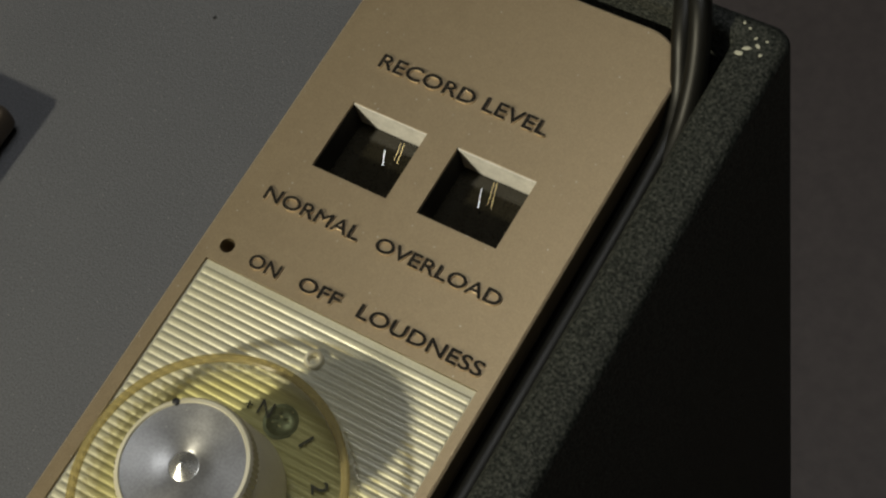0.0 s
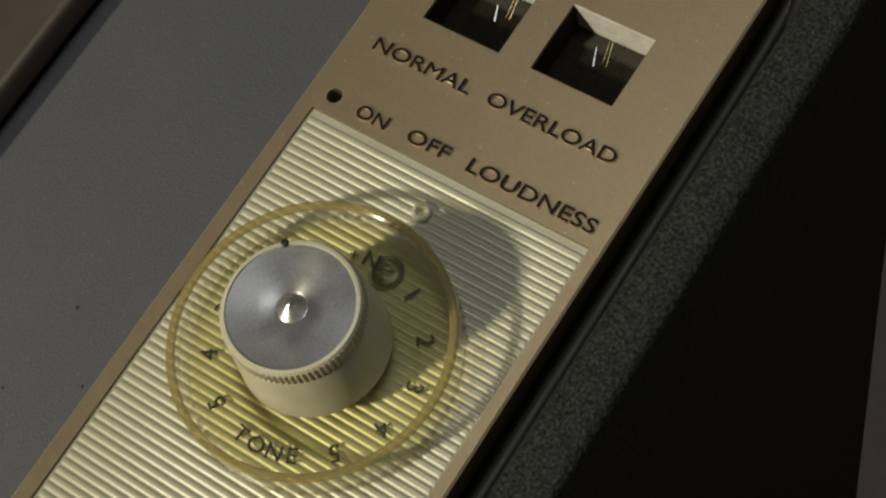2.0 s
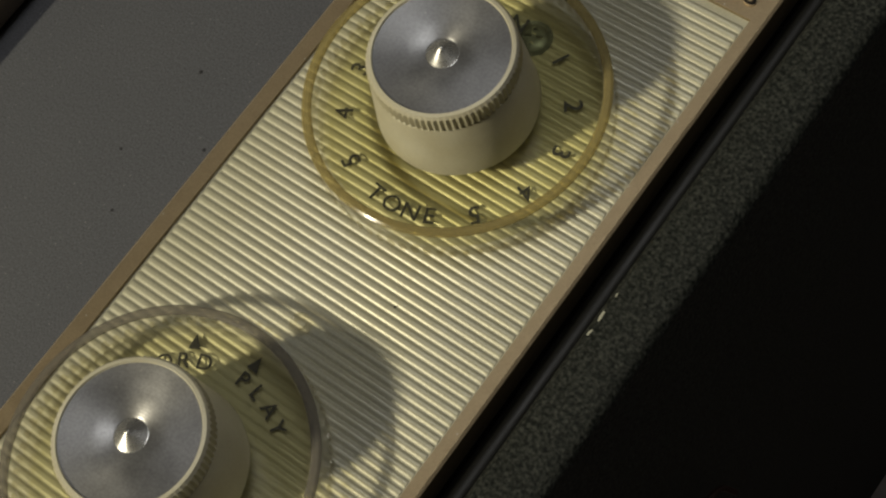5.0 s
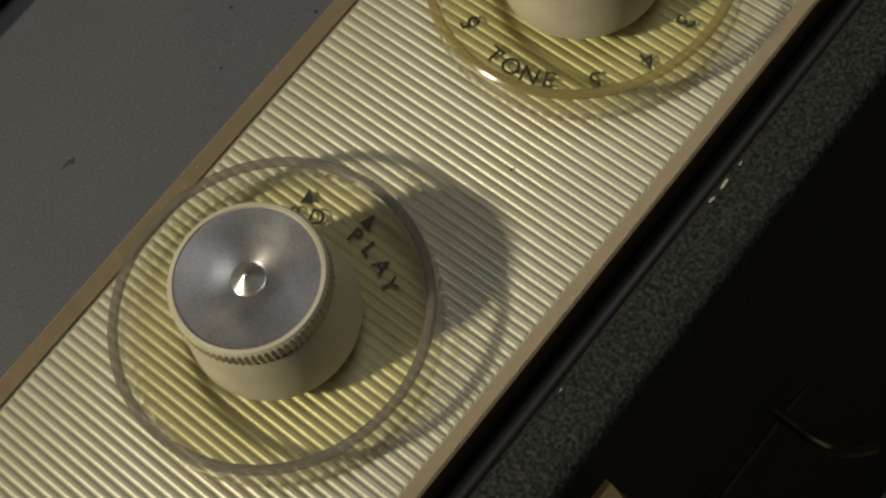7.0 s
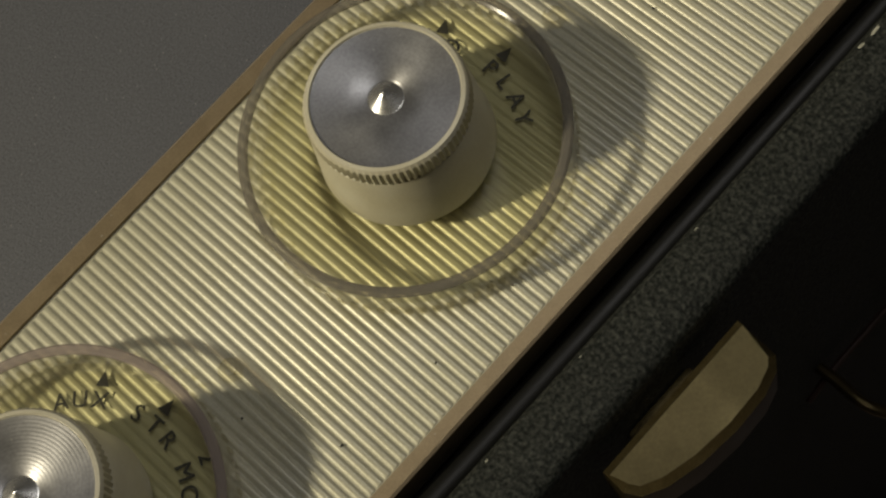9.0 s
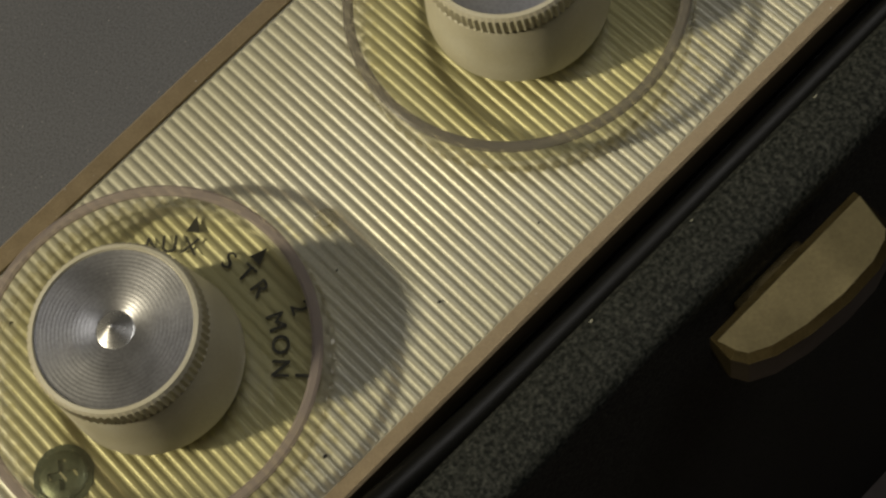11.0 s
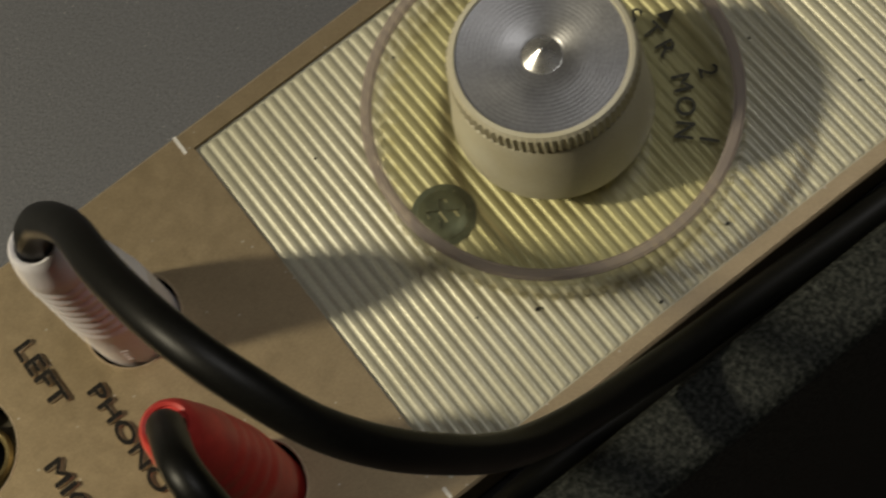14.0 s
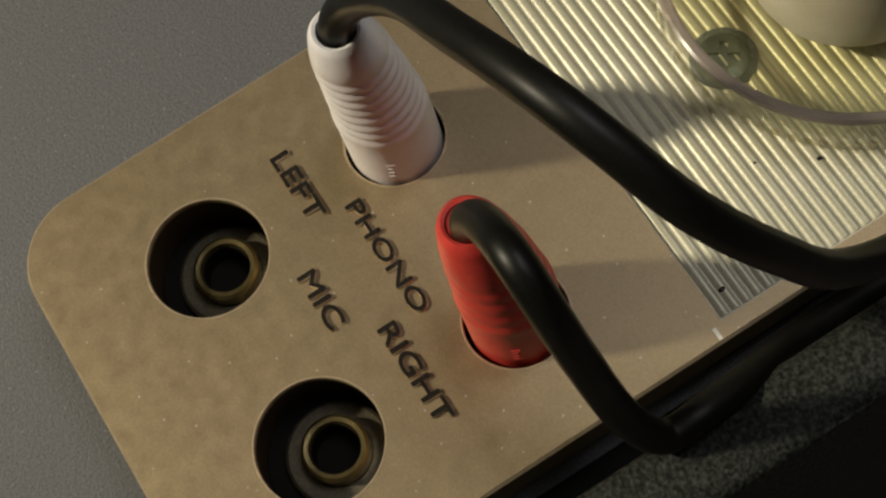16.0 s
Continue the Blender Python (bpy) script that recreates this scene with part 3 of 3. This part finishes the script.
# ---------------------------------------------------------------- jacks and plugs
def mic_jack(x, y):
    j = thing("microphone_jack", (x - 0.2, y + 0.9, -12), "recessed brass-rimmed microphone jack socket in a round hole", "jack", "microphone jacks")
    part("socket_plate", lathe([(4.1, 2.6), (8.5, 2.6), (8.5, 3.2), (4.1, 3.2), (4.1, 2.6)], 48), HOLE, j, "mounting plate, coloured dark for the shade in the well")
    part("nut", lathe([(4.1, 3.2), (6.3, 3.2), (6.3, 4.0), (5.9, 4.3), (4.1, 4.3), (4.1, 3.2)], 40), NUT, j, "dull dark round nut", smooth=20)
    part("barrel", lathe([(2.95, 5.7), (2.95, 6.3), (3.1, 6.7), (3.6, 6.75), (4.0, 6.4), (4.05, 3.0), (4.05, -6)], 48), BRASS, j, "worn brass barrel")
    # bore and bottom carry the shade of their depth as black colour
    part("bore", lathe([(2.9, -6), (2.9, 5.7), (3.2, 5.7), (3.2, -6)], 40), HOLE, j, "bore with its inner shade put into the colour")
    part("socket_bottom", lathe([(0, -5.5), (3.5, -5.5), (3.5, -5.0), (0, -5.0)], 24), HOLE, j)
    return j


for x, y, r in HOLES[:2]:
    mic_jack(x, y)
    w = thing("jack_well", (x, y, -12), "dark lining of the jack hole under the plate", "jack well", "jack wells")
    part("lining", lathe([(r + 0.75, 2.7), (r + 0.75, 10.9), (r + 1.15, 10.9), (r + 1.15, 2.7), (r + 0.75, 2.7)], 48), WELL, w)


def phono_plug(x, y, material, label, cable_points, lean, base, ridges, step, taper, nozzle, deep):
    p = thing("phono_plug", (x, y, -8), label, "plug", "phono plugs in the jacks")
    prof = [(0, 0), (5.4, 0), (5.5, 5), (5.5, base - 2.4), (5.3, base - 0.8), (5.45, base)]
    z, r = base + 0.6, 5.45
    for i in range(ridges):
        prof += [(r, z), (r - 0.03, z + step * 0.42), (r - 0.26, z + step * 0.6), (r - 0.26, z + step * 0.8)]
        z, r = z + step, r - taper
    prof += [(r, z), (r - 0.35, z + nozzle * 0.35), (r - 1.0, z + nozzle * 0.8), (r - 1.35, z + nozzle * 0.93), (2.55, z + nozzle), (2.2, z + nozzle - 0.15), (2.2, z + nozzle - deep), (0, z + nozzle - deep)]
    bm = lathe(prof, 48)
    top = z + nozzle
    for v in bm.verts:
        f = max(v.co.z - 8, 0) / (top - 8)
        wob = 0.10 * noise.noise(v.co * 0.22) + 0.04 * noise.noise(v.co * 0.9)
        v.co.x += lean[0] * f * f + v.co.x * 0.2 * wob
        v.co.y += lean[1] * f * f + v.co.y * 0.2 * wob
    part("boot", bm, material, p, smooth=40)
    for k in range(4):
        mark = box(-0.5, 0.5, -0.05, 0.05, -0.22, 0.22)
        bmesh.ops.translate(mark, vec=(0, -5.5, 0), verts=mark.verts)
        bmesh.ops.rotate(mark, matrix=Matrix.Rotation(radians(62), 3, "Z"), verts=mark.verts)
        part("moulded_mark", mark, material, p, smooth=None, at=(0, 0, 9.6 + k * 1.0))
    cable = tube([(cx - x, cy - y, cz + 8) for cx, cy, cz in cable_points], 1.95, 18, 8)
    part("cable", cable, CABLE, p, "black rubber cable")
    return p


phono_plug(16.6, -17.3, WHITE_PVC, "white moulded phono plug with ridged boot and black cable",
           [(16.5, -18.0, 22), (16.3, -18.5, 29), (18.0, -16.2, 34.8), (25.0, -13.6, 43), (35.2, -12.6, 51), (45.2, -10.9, 56), (52.8, -8.6, 55.5),
            (59.5, -5.2, 50), (63.6, 0.5, 40), (64.6, 9, 24), (63.0, 24, 9), (61.6, 42, 0.0), (61.4, 70, -4.5), (61.4, 130, -5.6), (61.4, 200, -5.6), (61.2, 250, -5.6),
            (60.2, 264, -3.0), (56.8, 273.5, 4.2), (53.5, 281, 6.3), (47, 289, 5.5)], (-0.3, -1.3), 17.4, 8, 1.75, 0.15, 5.0, 1.6)
phono_plug(43.1, -17.3, RED_PVC, "red moulded phono plug with black cable bent over",
           [(41.8, -18.0, 18), (41.2, -18.5, 23), (41.5, -18.5, 28), (44.4, -18.1, 33.6), (50.5, -18.3, 39.5), (55.6, -18.1, 37), (59.1, -17.1, 27), (62.4, -15.2, 13),
            (64.9, -12.3, 6.4), (65.0, -7.0, 5.9), (63.8, 0.0, 2.5), (61.6, 12.0, -4.5), (61.4, 40, -8.2), (61.4, 130, -8.3), (61.4, 200, -8.3), (61.6, 240, -8.3), (62.6, 257, -5.0), (61.6, 268, 1.6), (58.2, 277.5, 8.0), (52.5, 286, 8.5), (45, 294, 7.5)], (-2.4, -1.3), 17.0, 4, 2.5, 0.26, 6.8, 0.4)

# black moulding between the plate and the case
seal = part("edge_moulding", box(59.2, 64.2, -102, 276.8, -12, -10.5, 0.4), RUBBER)
tagged(seal, "black rubber moulding between the control plate and case", "moulding")
# ---------------------------------------------------------------- head cover on the deck
cover = thing("head_cover", (-100, 140, -12), "brown metal cover block on the deck with rounded edges", "cover")
part("cover_shell", box(-60, 48.5, -120, 74.5, 1.0, 7.5, 2.0, 4), COVER_BROWN, cover)
# added black foot stands for the shadow under the cover's edge
part("cover_foot", box(-58.5, 47.2, -118.5, 73.2, 0, 1.2), HOLE, cover, "added recessed foot, shade under the cover in its colour")
cross_screw(-63.5, 204.0, -4.2, 3.2, "bronze domed cross-head screw in the brown cover", BRONZE, 30)

# ---------------------------------------------------------------- brass lid catch on the side of the case
catch = thing("lid_catch", (80, 99.8, -2), "bent brass lid catch on the side of the case", "catch")
D_SHAPE = [(-3.4, -12.6), (0.2, -12.9), (2.2, -11.8), (3.8, -8.8), (5.0, -4.0), (5.6, 2.0), (5.4, 7.5), (4.5, 10.8), (3.0, 12.4), (-3.4, 12.8)]
bm = prism(D_SHAPE, -5.0, 4.2, 1.1)
# bevel faces get brighter brass, a highlight put in by colour
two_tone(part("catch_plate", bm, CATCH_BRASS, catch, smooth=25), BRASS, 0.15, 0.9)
part("catch_bracket", box(-6.2, -2.6, -6, 6, -9, -4.5, 0.6), BRASS, catch)
bail = thing("wire_bail", (74.0, 146, -84), "dark wire bail with brass loops on the case side", "wire bail")
part("wire", tube([(4.6, 17, -1), (2.2, 15.5, 1), (1.6, 10, 2), (1.6, 0, 2), (1.6, -10, 2), (1.8, -17, 0)], 0.6, 8, 6), RUST, bail, "thin reddish dark wire")
for dy in (-11.6, 7.4):
    part("brass_loop", tube([(-0.8, dy, 2.6), (4, dy - 0.2, 3.4), (9, dy - 0.6, 4), (12.5, dy + 0.4, 3.4), (15, dy + 2.6, 1.5), (17, dy + 6.0, -2)], 1.1, 10, 6), OLD_BRASS, bail, "bent tarnished brass loop")
# ---------------------------------------------------------------- wear: bare flecks on the case corner, chips on the deck
for x, y, sx, sy, a in ((67.4, 275.6, 1.0, 0.5, 20), (68.9, 276.6, 0.7, 0.45, -30), (70.0, 275.2, 0.5, 0.35, 50), (66.6, 274.2, 1.1, 0.55, 10), (69.9, 278.0, 0.35, 0.3, 0),
                        (68.0, 277.9, 0.45, 0.3, 70), (66.2, 279.3, 0.4, 0.3, 0), (64.9, 279.9, 0.35, 0.35, 0), (65.5, 153.4, 0.3, 1.3, 5), (65.5, 150.6, 0.25, 0.7, -10), (65.5, 157.0, 0.15, 0.5, 0), (65.5, 118.0, 0.12, 0.4, 0), (65.5, 96.0, 0.1, 0.3, 0), (65.5, 78.6, 0.15, 0.4, 0)):
    f = lathe([(0, 0), (1, 0), (0.9, 0.09), (0, 0.11)], 9)
    for v in f.verts:
        k = 1 + 0.45 * noise.noise(Vector((v.co.x * 2 + x, v.co.y * 2 + y, 0)))
        v.co.x, v.co.y = v.co.x * sx * k * 0.75, v.co.y * sy * k * 0.75
    bmesh.ops.rotate(f, matrix=Matrix.Rotation(radians(a), 3, "Z"), verts=f.verts)
    part("bare_fleck", f, FLECK, case, "pale bare fleck in worn cloth", at=(x, y, 335.98))
for x, y, r in ((-17.6, 157.7, 0.4), (-8.0, 147.1, 0.35), (-20.0, 140.0, 0.3), (-31.0, 250.0, 0.5), (-14.0, 131.0, 0.3)):
    c = lathe([(0, 0), (r, 0), (r * 0.8, 0.06), (0, 0.08)], 9)
    part("paint_chip", c, INK, deck, "tiny dark chip in the grey paint", at=(x, y, -12.02))
c = lathe([(0, 0), (1.0, 0), (0.8, 0.1), (0, 0.12)], 10)
for v in c.verts:
    v.co.x *= 0.6
    v.co.y *= 1.5 + noise.noise(v.co * 2)
part("paint_chip", c, STEEL, deck, "pale scuff in the grey paint", at=(-23.0, 104.5, -12.02))

# ---------------------------------------------------------------- ribs of the insert, last
rib = rib_mesh()
count = int((INS[3] - INS[2] - 0.6) / PITCH)
for i in range(count):
    ob = new("rib", rib)
    ob.parent = insert
    ob.location = (0, (INS[2] + 0.9 + i * PITCH) * MM, (PZ - 0.55) * MM)
